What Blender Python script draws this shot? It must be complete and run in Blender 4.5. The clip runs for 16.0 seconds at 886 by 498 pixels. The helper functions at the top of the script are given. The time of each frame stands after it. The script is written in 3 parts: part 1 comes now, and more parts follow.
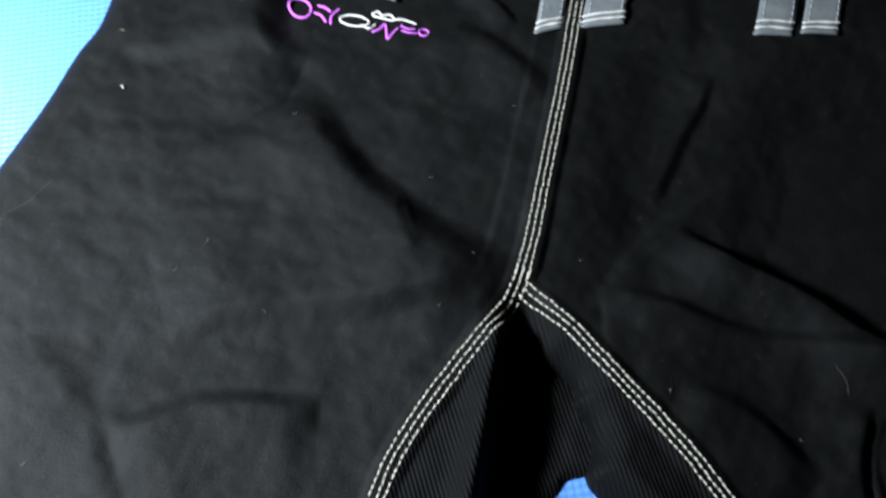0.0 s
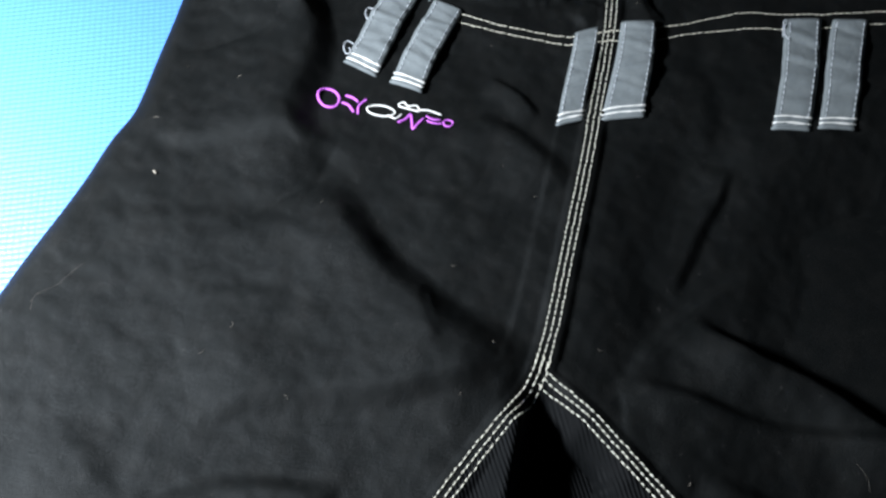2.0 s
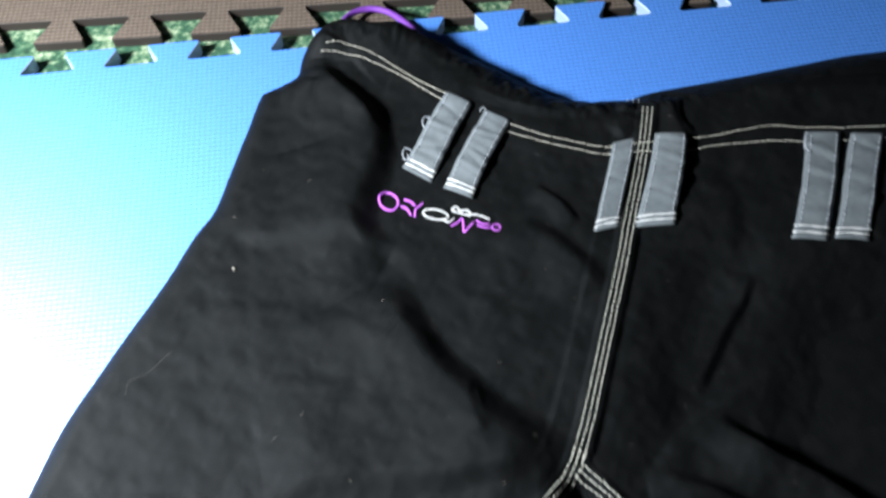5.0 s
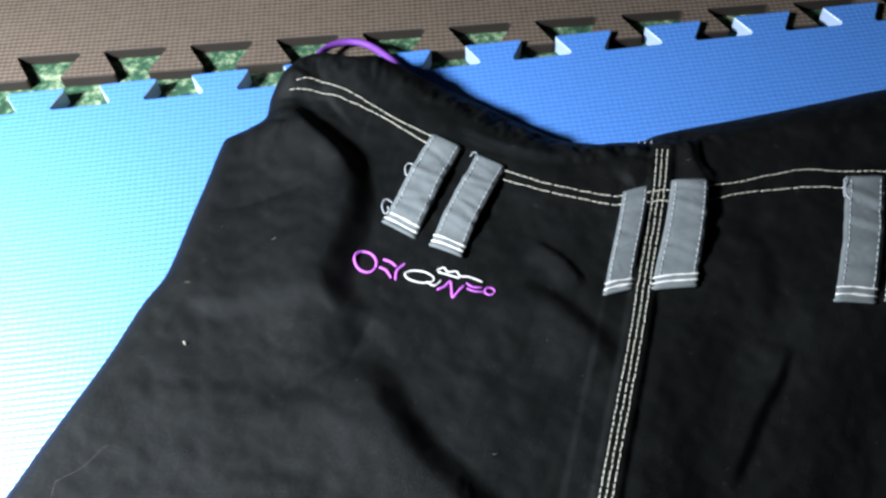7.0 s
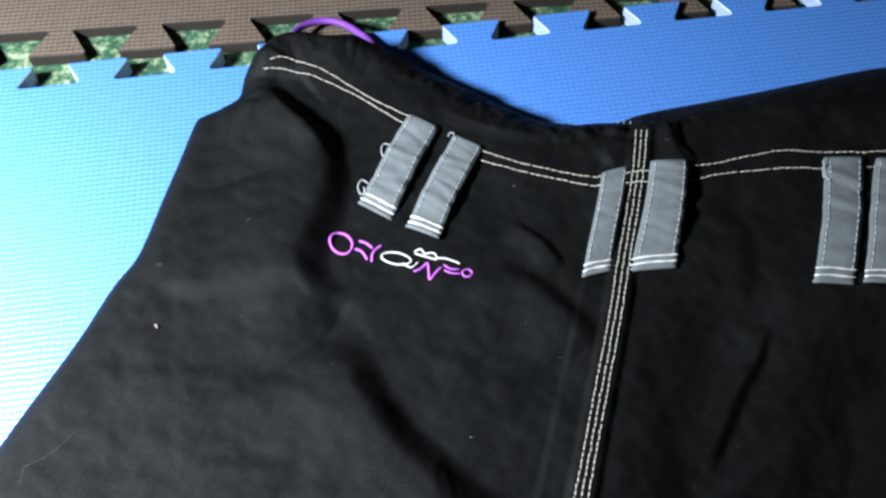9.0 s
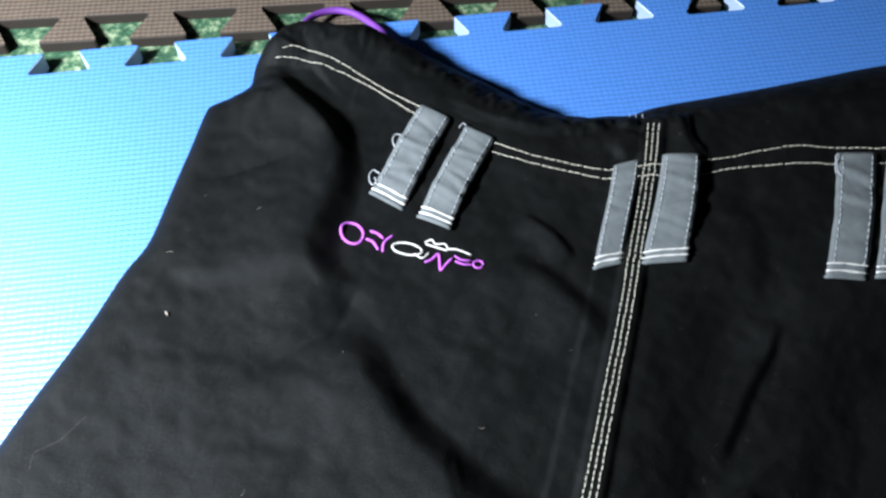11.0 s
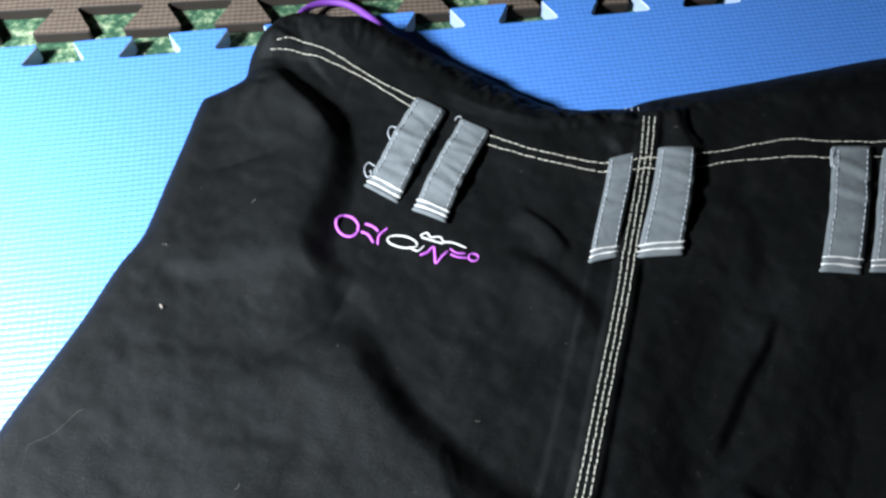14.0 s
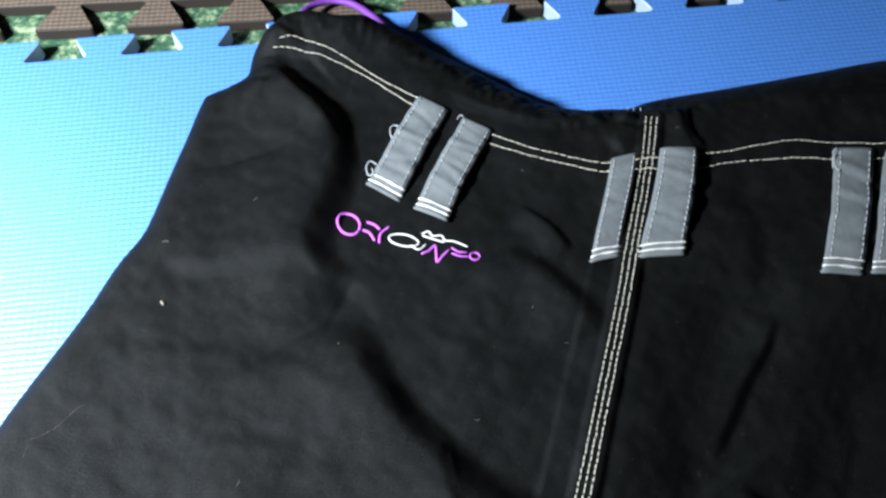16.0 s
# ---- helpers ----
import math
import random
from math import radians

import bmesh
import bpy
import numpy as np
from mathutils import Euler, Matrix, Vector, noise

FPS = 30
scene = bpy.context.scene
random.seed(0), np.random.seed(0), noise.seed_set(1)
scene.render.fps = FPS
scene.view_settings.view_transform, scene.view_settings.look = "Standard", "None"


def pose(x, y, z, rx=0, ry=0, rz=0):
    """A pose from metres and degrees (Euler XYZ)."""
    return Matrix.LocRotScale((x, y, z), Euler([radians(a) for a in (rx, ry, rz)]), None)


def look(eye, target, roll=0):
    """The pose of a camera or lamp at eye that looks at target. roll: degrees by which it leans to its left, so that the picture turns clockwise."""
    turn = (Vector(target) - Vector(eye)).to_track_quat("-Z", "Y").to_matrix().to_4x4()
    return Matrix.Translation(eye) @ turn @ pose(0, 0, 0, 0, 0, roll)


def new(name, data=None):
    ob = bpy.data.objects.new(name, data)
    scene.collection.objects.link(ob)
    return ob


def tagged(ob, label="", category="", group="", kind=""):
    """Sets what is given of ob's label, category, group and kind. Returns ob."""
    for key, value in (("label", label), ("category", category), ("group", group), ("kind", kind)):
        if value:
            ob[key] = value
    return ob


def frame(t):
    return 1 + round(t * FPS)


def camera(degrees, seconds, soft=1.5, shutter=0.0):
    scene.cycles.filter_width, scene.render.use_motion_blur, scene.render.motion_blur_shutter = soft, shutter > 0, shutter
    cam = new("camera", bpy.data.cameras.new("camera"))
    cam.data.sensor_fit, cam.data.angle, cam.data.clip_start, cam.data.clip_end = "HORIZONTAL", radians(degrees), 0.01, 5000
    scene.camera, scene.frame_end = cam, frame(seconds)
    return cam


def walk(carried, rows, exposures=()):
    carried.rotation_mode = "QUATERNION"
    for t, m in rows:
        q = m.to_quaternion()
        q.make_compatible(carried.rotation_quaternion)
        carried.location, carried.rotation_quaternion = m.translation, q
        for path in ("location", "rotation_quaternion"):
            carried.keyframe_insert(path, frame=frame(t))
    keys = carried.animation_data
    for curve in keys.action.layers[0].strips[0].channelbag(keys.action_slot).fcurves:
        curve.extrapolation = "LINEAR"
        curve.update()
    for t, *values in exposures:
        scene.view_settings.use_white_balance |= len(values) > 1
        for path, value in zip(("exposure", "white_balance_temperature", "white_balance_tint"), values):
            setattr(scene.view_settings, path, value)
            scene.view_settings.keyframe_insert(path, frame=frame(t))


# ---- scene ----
cam = camera(48.5, 16.0, soft=2.6, shutter=0.5)
PATH = [
    (0, (-0.029, -0.528, 0.445), (0.123, 0.38, -1.33), 0.2),
    (0.5, (-0.029, -0.523, 0.452), (0.102, 0.442, -1.296), -0.8),
    (1, (-0.027, -0.525, 0.457), (0.1, 0.478, -1.269), -1.7),
    (1.5, (-0.029, -0.527, 0.455), (0.114, 0.508, -1.251), -0.7),
    (2, (-0.03, -0.523, 0.456), (0.104, 0.511, -1.251), -0.7),
    (2.5, (-0.028, -0.519, 0.457), (0.113, 0.513, -1.25), -0.3),
    (3, (-0.034, -0.519, 0.457), (0.125, 0.541, -1.232), 0.7),
    (3.5, (-0.035, -0.521, 0.458), (0.106, 0.562, -1.217), 0.2),
    (4, (-0.039, -0.543, 0.493), (0.054, 0.518, -1.201), -2.0),
    (4.5, (-0.045, -0.559, 0.545), (0.0325, 0.499, -1.150), -2.3),
    (5, (-0.035, -0.518, 0.527), (0.028, 0.567, -1.152), -3.2),
    (5.2, (-0.035, -0.497, 0.496), (0.076, 0.625, -1.156), -1.9),
    (7.3, (-0.019, -0.458, 0.466), (0.038, 0.682, -1.176), -4.1),
    (7.5, (-0.021, -0.457, 0.464), (0.057, 0.675, -1.182), -3.1),
    (8, (-0.017, -0.456, 0.462), (0.069, 0.658, -1.196), -2.8),
    (8.5, (-0.018, -0.457, 0.461), (0.081, 0.657, -1.196), -2.4),
    (11, (-0.025, -0.458, 0.459), (0.074, 0.646, -1.206), -1.6),
    (11.5, (-0.025, -0.458, 0.458), (0.07, 0.648, -1.206), -1.6),
    (12, (-0.026, -0.457, 0.458), (0.078, 0.643, -1.209), -1.2),
    (12.5, (-0.024, -0.458, 0.458), (0.067, 0.642, -1.211), -1.3),
    (13, (-0.025, -0.458, 0.457), (0.089, 0.637, -1.213), -0.4),
    (13.5, (-0.025, -0.459, 0.458), (0.076, 0.637, -1.212), -1.8),
    (14, (-0.025, -0.457, 0.459), (0.082, 0.631, -1.215), -1.1),
    (14.5, (-0.024, -0.46, 0.457), (0.078, 0.635, -1.214), -1.3),
    (15, (-0.023, -0.459, 0.456), (0.085, 0.633, -1.216), -1.1),
    (15.5, (-0.023, -0.46, 0.457), (0.08, 0.636, -1.213), -1.3),
    (16, (-0.026, -0.458, 0.458), (0.082, 0.633, -1.215), -0.7),
]
walk(cam, [(t, look(eye, target, roll)) for t, eye, target, roll in PATH])

# ---- light ----
world = bpy.data.worlds.new("room_air")
scene.world = world
world.use_nodes = True
world.node_tree.nodes["Background"].inputs[0].default_value = (0.6, 0.75, 1.0, 1)
world.node_tree.nodes["Background"].inputs[1].default_value = 0.003
scene.view_settings.exposure = 0.0


def area_lamp(name, eye, target, size, watts, colour):
    data = bpy.data.lights.new(name, "AREA")
    data.shape, data.size, data.energy, data.color = "DISK", size, watts, colour
    data.spread = radians(132)
    ob = new(name, data)
    ob.matrix_world = look(eye, target)
    return ob


area_lamp("lamp_light", (-0.60, -0.27, 0.47), (-0.32, -0.26, 0.0), 0.14, 15.9, (0.875, 0.96, 1.08))


# ---- materials ----
class Mat:
    """A node material with a principled shader and short helpers to build its graph."""

    def __init__(self, name, rough=0.8, metal=0.0, spec=0.5):
        self.m = bpy.data.materials.new(name)
        self.m.use_nodes = True
        self.t = self.m.node_tree
        self.b = self.t.nodes["Principled BSDF"]
        self.b.inputs["Roughness"].default_value = rough
        self.b.inputs["Metallic"].default_value = metal
        self.b.inputs["Specular IOR Level"].default_value = spec
        self.co = self.node("ShaderNodeTexCoord").outputs["Object"]

    def node(self, kind, **inputs):
        n = self.t.nodes.new(kind)
        for key, value in inputs.items():
            self.plug(n.inputs[key.replace("_", " ")], value)
        return n

    def plug(self, socket, value):
        if isinstance(value, bpy.types.NodeSocket):
            self.t.links.new(value, socket)
        else:
            socket.default_value = value

    def noise(self, scale, detail=4.0, rough=0.6, co=None):
        n = self.node("ShaderNodeTexNoise", Scale=scale, Detail=detail, Roughness=rough)
        self.t.links.new(co or self.co, n.inputs["Vector"])
        return n.outputs["Fac"]

    def ramp(self, fac, *stops):
        n = self.node("ShaderNodeValToRGB")
        while len(n.color_ramp.elements) < len(stops):
            n.color_ramp.elements.new(0.5)
        for e, (p, c) in zip(n.color_ramp.elements, stops):
            e.position, e.color = p, (*c, 1)
        self.t.links.new(fac, n.inputs["Fac"])
        return n.outputs["Color"]

    def math(self, op, a, b=0.0, c=0.0):
        n = self.node("ShaderNodeMath")
        n.operation = op
        for s, v in zip(n.inputs, (a, b, c)):
            self.plug(s, v)
        return n.outputs[0]

    def mix(self, fac, a, b, mode="MIX"):
        n = self.node("ShaderNodeMix")
        n.data_type, n.blend_type = "RGBA", mode
        self.plug(n.inputs["Factor"], fac)
        self.plug(n.inputs["A"], a if isinstance(a, bpy.types.NodeSocket) else (*a, 1))
        self.plug(n.inputs["B"], b if isinstance(b, bpy.types.NodeSocket) else (*b, 1))
        return n.outputs["Result"]

    def xyz(self):
        n = self.node("ShaderNodeSeparateXYZ")
        self.t.links.new(self.co, n.inputs[0])
        return n.outputs

    def colour(self, value):
        self.plug(self.b.inputs["Base Color"], value if isinstance(value, bpy.types.NodeSocket) else (*value, 1))
        return self

    def bump(self, height, distance, strength=1.0):
        n = self.node("ShaderNodeBump", Strength=strength, Distance=distance)
        self.t.links.new(height, n.inputs["Height"])
        if self.b.inputs["Normal"].is_linked:
            self.t.links.new(self.b.inputs["Normal"].links[0].from_socket, n.inputs["Normal"])
        self.t.links.new(n.outputs[0], self.b.inputs["Normal"])
        return self


def foam(name, low, high, side, pitch, rough, spec, wear_or_shade):
    """Closed-cell foam with a pressed lattice of small square pads, some wear and dust, and shade coloured into its
    grooves.
    """
    m = Mat(name, rough, spec=spec)
    m.b.inputs["IOR"].default_value = 1.7
    x, y, z = m.xyz()
    k = 2 * math.pi / pitch
    drift = m.math("MULTIPLY", m.math("SUBTRACT", m.noise(85.0, 3.0), 0.5), 0.0016)
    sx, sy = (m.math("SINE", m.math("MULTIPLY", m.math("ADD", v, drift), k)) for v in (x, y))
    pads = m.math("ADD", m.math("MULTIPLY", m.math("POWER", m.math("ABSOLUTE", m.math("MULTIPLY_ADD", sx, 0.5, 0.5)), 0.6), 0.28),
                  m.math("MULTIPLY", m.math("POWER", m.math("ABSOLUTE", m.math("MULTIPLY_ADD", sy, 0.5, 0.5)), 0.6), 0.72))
    top = m.node("ShaderNodeNewGeometry").outputs["Normal"]
    up = m.node("ShaderNodeSeparateXYZ")
    m.t.links.new(top, up.inputs[0])
    face = m.math("GREATER_THAN", up.outputs[2], 0.7)
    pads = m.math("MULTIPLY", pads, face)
    stain = m.noise(9.0, 5.0)
    grain = m.noise(700.0, 2.0)
    base = m.mix(m.math("MULTIPLY_ADD", stain, 0.7, m.math("MULTIPLY", grain, 0.3)), low, high)
    base = m.mix(face, side, base)
    # strength of the shade painted into the grooves, broken up by noise
    groove_shade = m.math("MULTIPLY_ADD", m.noise(160.0, 3.0, 0.7), wear_or_shade, 0.0)
    # pad tops carry a painted highlight, a lighter tone of the foam
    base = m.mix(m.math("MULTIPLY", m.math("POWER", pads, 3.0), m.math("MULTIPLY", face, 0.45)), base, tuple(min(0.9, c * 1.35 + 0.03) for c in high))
    # grooves between the pads are tinted darker, as shade in the base colour
    m.colour(m.mix(m.math("MULTIPLY", m.math("SUBTRACT", 1.0, pads), m.math("MULTIPLY", face, groove_shade)), base, tuple(c * 0.5 for c in low)))
    m.bump(m.noise(900.0, 2.0), 0.0004, 0.6).bump(pads, 0.00034, 0.7)
    return m.m


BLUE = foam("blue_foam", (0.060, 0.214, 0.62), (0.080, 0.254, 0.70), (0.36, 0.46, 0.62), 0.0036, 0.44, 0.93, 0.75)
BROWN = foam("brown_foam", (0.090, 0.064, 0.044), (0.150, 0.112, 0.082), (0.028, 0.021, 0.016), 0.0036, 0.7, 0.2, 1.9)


def camo_material():
    m = Mat("leafy_carpet", 0.95, spec=0.2)
    big, mid, fine = m.noise(42.0, 3.0), m.noise(150.0, 4.0, 0.7), m.noise(1500.0, 2.0)
    leaf = m.ramp(m.math("MULTIPLY_ADD", mid, 0.65, m.math("MULTIPLY", big, 0.35)),
                  (0.40, (0.006, 0.03, 0.022)), (0.49, (0.03, 0.10, 0.055)), (0.55, (0.19, 0.27, 0.15)), (0.62, (0.48, 0.52, 0.34)))
    m.colour(m.mix(m.math("MULTIPLY", fine, 0.5), leaf, (0.07, 0.13, 0.06)))
    m.bump(fine, 0.0012, 0.7).bump(mid, 0.0015, 0.5)
    return m.m


def twill_material():
    """Black cotton twill, slightly faded and dusted with lint."""
    m = Mat("black_twill", 0.65, spec=0.135)
    cloud, wear, fibre = m.noise(14.0, 4.0, 0.65), m.noise(70.0, 4.0, 0.7), m.noise(1400.0, 3.0)
    dark = m.mix(cloud, (0.0010, 0.0013, 0.0013), (0.0024, 0.0028, 0.0026))
    wear_or_shade = m.mix(m.ramp(wear, (0.45, (0, 0, 0)), (0.75, (1, 1, 1))), dark, (0.0043, 0.0043, 0.0039))
    lint = m.ramp(m.noise(420.0, 1.0, 0.4), (0.745, (0, 0, 0)), (0.78, (1, 1, 1)))
    m.colour(m.mix(m.math("MULTIPLY", lint, 0.12), wear_or_shade, (0.09, 0.08, 0.075)))
    m.b.inputs["Specular Tint"].default_value = (0.97, 1.0, 0.98, 1)
    m.bump(wear, 0.0011, 0.4).bump(fibre, 0.0005, 0.7)
    return m.m


def plain_cloth(name, low, high, rough=0.85, scale=60.0, weave=1800.0, spec=0.2):
    m = Mat(name, rough, spec=spec)
    fine = m.noise(weave, 3.0)
    m.colour(m.mix(m.math("MULTIPLY_ADD", m.noise(scale, 4.0), 0.75, m.math("MULTIPLY", fine, 0.25)), low, high))
    m.bump(fine, 0.0003, 0.6).bump(m.noise(scale * 2.5, 3.0), 0.001, 0.4)
    return m.m


def ribbed_material():
    """The ribbed black reinforcement inside the legs."""
    m = Mat("black_ribbed_cloth", 0.68, spec=0.07)
    x, y, z = m.xyz()
    rib = m.math("SINE", m.math("MULTIPLY", m.math("MULTIPLY_ADD", y, 0.12, x), 2 * math.pi / 0.0019))
    m.colour(m.mix(m.noise(60.0, 4.0), (0.0010, 0.0012, 0.0013), (0.0026, 0.0029, 0.0030)))
    m.bump(m.noise(1400.0, 3.0), 0.0003, 0.5).bump(rib, 0.0003, 0.6)
    return m.m


CAMO, TWILL, RIBBED = camo_material(), twill_material(), ribbed_material()
GREY = plain_cloth("grey_tape", (0.074, 0.085, 0.088), (0.20, 0.218, 0.216), scale=85.0)
THREAD = plain_cloth("cream_thread", (0.45, 0.43, 0.34), (0.80, 0.77, 0.64), 0.55, 300.0, 4000.0, 0.4)
HEM = plain_cloth("pale_cream_thread", (0.62, 0.58, 0.45), (0.86, 0.81, 0.66), 0.55, 300.0, 4000.0, 0.4)
PALE = plain_cloth("pale_grey_thread", (0.36, 0.38, 0.40), (0.56, 0.58, 0.60), 0.6, 300.0, 4000.0, 0.4)
PURPLE = plain_cloth("purple_cord", (0.13, 0.03, 0.26), (0.22, 0.06, 0.38), 0.6, 120.0, 2500.0, 0.4)
VIOLET = plain_cloth("violet_embroidery", (0.42, 0.08, 0.52), (0.66, 0.18, 0.76), 0.5, 400.0, 4000.0, 0.4)
WHITE = plain_cloth("white_embroidery", (0.7, 0.68, 0.62), (0.85, 0.84, 0.8), 0.5, 400.0, 4000.0, 0.4)
LINT = plain_cloth("lint_fibre", (0.12, 0.10, 0.08), (0.3, 0.27, 0.22), 0.9, 200.0)
PLASTER = plain_cloth("painted_plaster", (0.3, 0.29, 0.27), (0.38, 0.37, 0.35), 0.9, 3.0, 300.0)


# ---- building helpers ----
from mathutils.geometry import tessellate_polygon


def smooth(mesh):
    mesh.polygons.foreach_set("use_smooth", np.ones(len(mesh.polygons), bool))


def part(name, bm, material, parent=None, label="", soft=True):
    mesh = bpy.data.meshes.new(name)
    bm.to_mesh(mesh)
    bm.free()
    if soft:
        smooth(mesh)
    mesh.materials.append(material)
    ob = new(name, mesh)
    ob.parent = parent
    return tagged(ob, label)


def data_part(name, verts, faces, material, parent=None, label="", soft=True):
    mesh = bpy.data.meshes.new(name)
    mesh.from_pydata([tuple(v) for v in verts], [], [tuple(f) for f in faces])
    if soft:
        smooth(mesh)
    mesh.materials.append(material)
    mesh.update()
    ob = new(name, mesh)
    ob.parent = parent
    return tagged(ob, label)


def curve_points(points, step, closed=False):
    """A Catmull-Rom line through the points, cut into equal steps."""
    p = np.array(points, float)
    if closed:
        p = np.vstack([p[-1], p, p[:2]])
    else:
        p = np.vstack([2 * p[0] - p[1], p, 2 * p[-1] - p[-2]])
    fine = []
    u = np.linspace(0, 1, 40, endpoint=False)[:, None]
    for a, b, c, d in zip(p[:-3], p[1:-2], p[2:-1], p[3:]):
        fine.append(0.5 * (2 * b + (c - a) * u + (2 * a - 5 * b + 4 * c - d) * u**2 + (3 * b - a - 3 * c + d) * u**3))
    fine = np.vstack(fine + [p[-2][None]])
    run = np.r_[0, np.cumsum(np.linalg.norm(np.diff(fine, axis=0), axis=1))]
    n = max(2, int(round(run[-1] / step)) + 1)
    want = np.linspace(0, run[-1], n)
    return np.stack([np.interp(want, run, fine[:, i]) for i in range(p.shape[1])], 1)


def tube(points, radius, sides=8, ends=0.6):
    """Vertices and faces of a round cord along points, tapered at its ends."""
    p = np.array(points, float)
    t = np.gradient(p, axis=0)
    t /= np.linalg.norm(t, axis=1)[:, None] + 1e-12
    up = np.array([0, 0, 1.0])
    a = np.cross(t, up)
    a /= np.linalg.norm(a, axis=1)[:, None] + 1e-9
    b = np.cross(a, t)
    r = np.full(len(p), radius)
    r[0] *= ends
    r[-1] *= ends
    ang = np.linspace(0, 2 * np.pi, sides, endpoint=False)
    v = p[:, None] + r[:, None, None] * (np.cos(ang)[None, :, None] * a[:, None] + np.sin(ang)[None, :, None] * b[:, None])
    faces = []
    for i in range(len(p) - 1):
        for j in range(sides):
            k = (j + 1) % sides
            faces.append((i * sides + j, i * sides + k, (i + 1) * sides + k, (i + 1) * sides + j))
    faces.append(tuple(range(sides))[::-1])
    faces.append(tuple((len(p) - 1) * sides + j for j in range(sides)))
    return v.reshape(-1, 3), faces


def joined(pieces):
    verts, faces, base = [], [], 0
    for v, f in pieces:
        verts.append(np.asarray(v))
        faces += [tuple(i + base for i in q) for q in f]
        base += len(v)
    return np.vstack(verts), faces


# ---- room ----
def box_part(name, lo, hi, material, label):
    bm = bmesh.new()
    bmesh.ops.create_cube(bm, size=1)
    for v in bm.verts:
        v.co = [lo[i] + (hi[i] - lo[i]) * (v.co[i] + 0.5) for i in range(3)]
    return tagged(part(name, bm, material, soft=False), label, "", "", "structure")


def ground():
    bm = bmesh.new()
    bmesh.ops.create_grid(bm, x_segments=40, y_segments=40, size=2.2)
    bmesh.ops.translate(bm, verts=bm.verts[:], vec=(0, 0, 0.0))
    return tagged(part("floor", bm, CAMO), "mottled green leafy carpet under the foam tiles", "carpet", "", "structure")


ground()
box_part("wall_north", (-2.3, 2.2, 0), (2.3, 2.3, 2.4), PLASTER, "plain painted wall")
box_part("wall_south", (-2.3, -2.3, 0), (2.3, -2.2, 2.4), PLASTER, "plain painted wall")
box_part("wall_east", (2.2, -2.2, 0), (2.3, 2.2, 2.4), PLASTER, "plain painted wall")
box_part("wall_west", (-2.3, -2.2, 0), (-2.2, 2.2, 2.4), PLASTER, "plain painted wall")
box_part("ceiling", (-2.3, -2.3, 2.4), (2.3, 2.3, 2.5), PLASTER, "plain painted ceiling")

# ---- foam tiles ----
THICK, GROUND = 0.012, 0.0


def rounded(points, radius, segs=3):
    """The closed outline with its corners rounded."""
    out, n = [], len(points)
    for i in range(n):
        a, b, c = (Vector(points[j % n]) for j in (i - 1, i, i + 1))
        u, v = (a - b), (c - b)
        r = min(radius, u.length * 0.3, v.length * 0.3)
        p, q = b + u.normalized() * r, b + v.normalized() * r
        for s in range(segs + 1):
            w = s / segs
            out.append((1 - w) ** 2 * p + 2 * w * (1 - w) * b + w * w * q)
    return out


def foam_tile(name, material, label, notch, neck, pitch, depth, side, along, shift, top_z):
    """A square puzzle tile whose edge at y = 0 carries dovetail teeth; side +1: they point to +y and the tile lies at y < 0."""
    pts = []
    n = int(along / pitch)
    for k in range(-n // 2, n // 2):
        c = shift + k * pitch
        pts += [(c - notch, 0.0), (c - neck, depth * side), (c - pitch + neck, depth * side), (c - pitch + notch, 0.0)][::-1]
    left, right = pts[0][0] - 0.012, pts[-1][0] + 0.012
    pts = [(left, 0.0)] + pts + [(right, 0.0), (right, -along * side), (left, -along * side)]
    ring = rounded(pts, 0.0036, 4)
    bm = bmesh.new()
    low = [bm.verts.new((p.x, p.y, GROUND)) for p in ring]
    mid = [bm.verts.new((p.x, p.y, top_z - 0.0006)) for p in ring]
    cen = len(ring)
    top = []
    for i, p in enumerate(ring):
        d = (ring[(i + 1) % cen] - ring[i - 1]).normalized()
        nrm = Vector((d.y, -d.x)) * (1 if side > 0 else -1)
        top.append(bm.verts.new((p.x - nrm.x * -0.0005, p.y - nrm.y * -0.0005, top_z)))
    for i in range(cen):
        j = (i + 1) % cen
        bm.faces.new((low[i], low[j], mid[j], mid[i]))
        bm.faces.new((mid[i], mid[j], top[j], top[i]))
    for a, b, c in tessellate_polygon([[v.co for v in top]]):
        bm.faces.new((top[a], top[b], top[c]))
    bmesh.ops.recalc_face_normals(bm, faces=bm.faces[:])
    return tagged(part(name, bm, material, soft=False), label, "floor mat", "foam floor tiles")


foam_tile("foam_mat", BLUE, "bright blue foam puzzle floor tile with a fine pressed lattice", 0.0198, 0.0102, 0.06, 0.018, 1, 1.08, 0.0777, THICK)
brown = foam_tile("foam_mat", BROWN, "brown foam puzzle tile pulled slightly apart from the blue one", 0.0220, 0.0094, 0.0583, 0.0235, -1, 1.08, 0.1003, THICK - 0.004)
brown.matrix_world = pose(0, 0.0425, 0, 0, 0, -2.95)

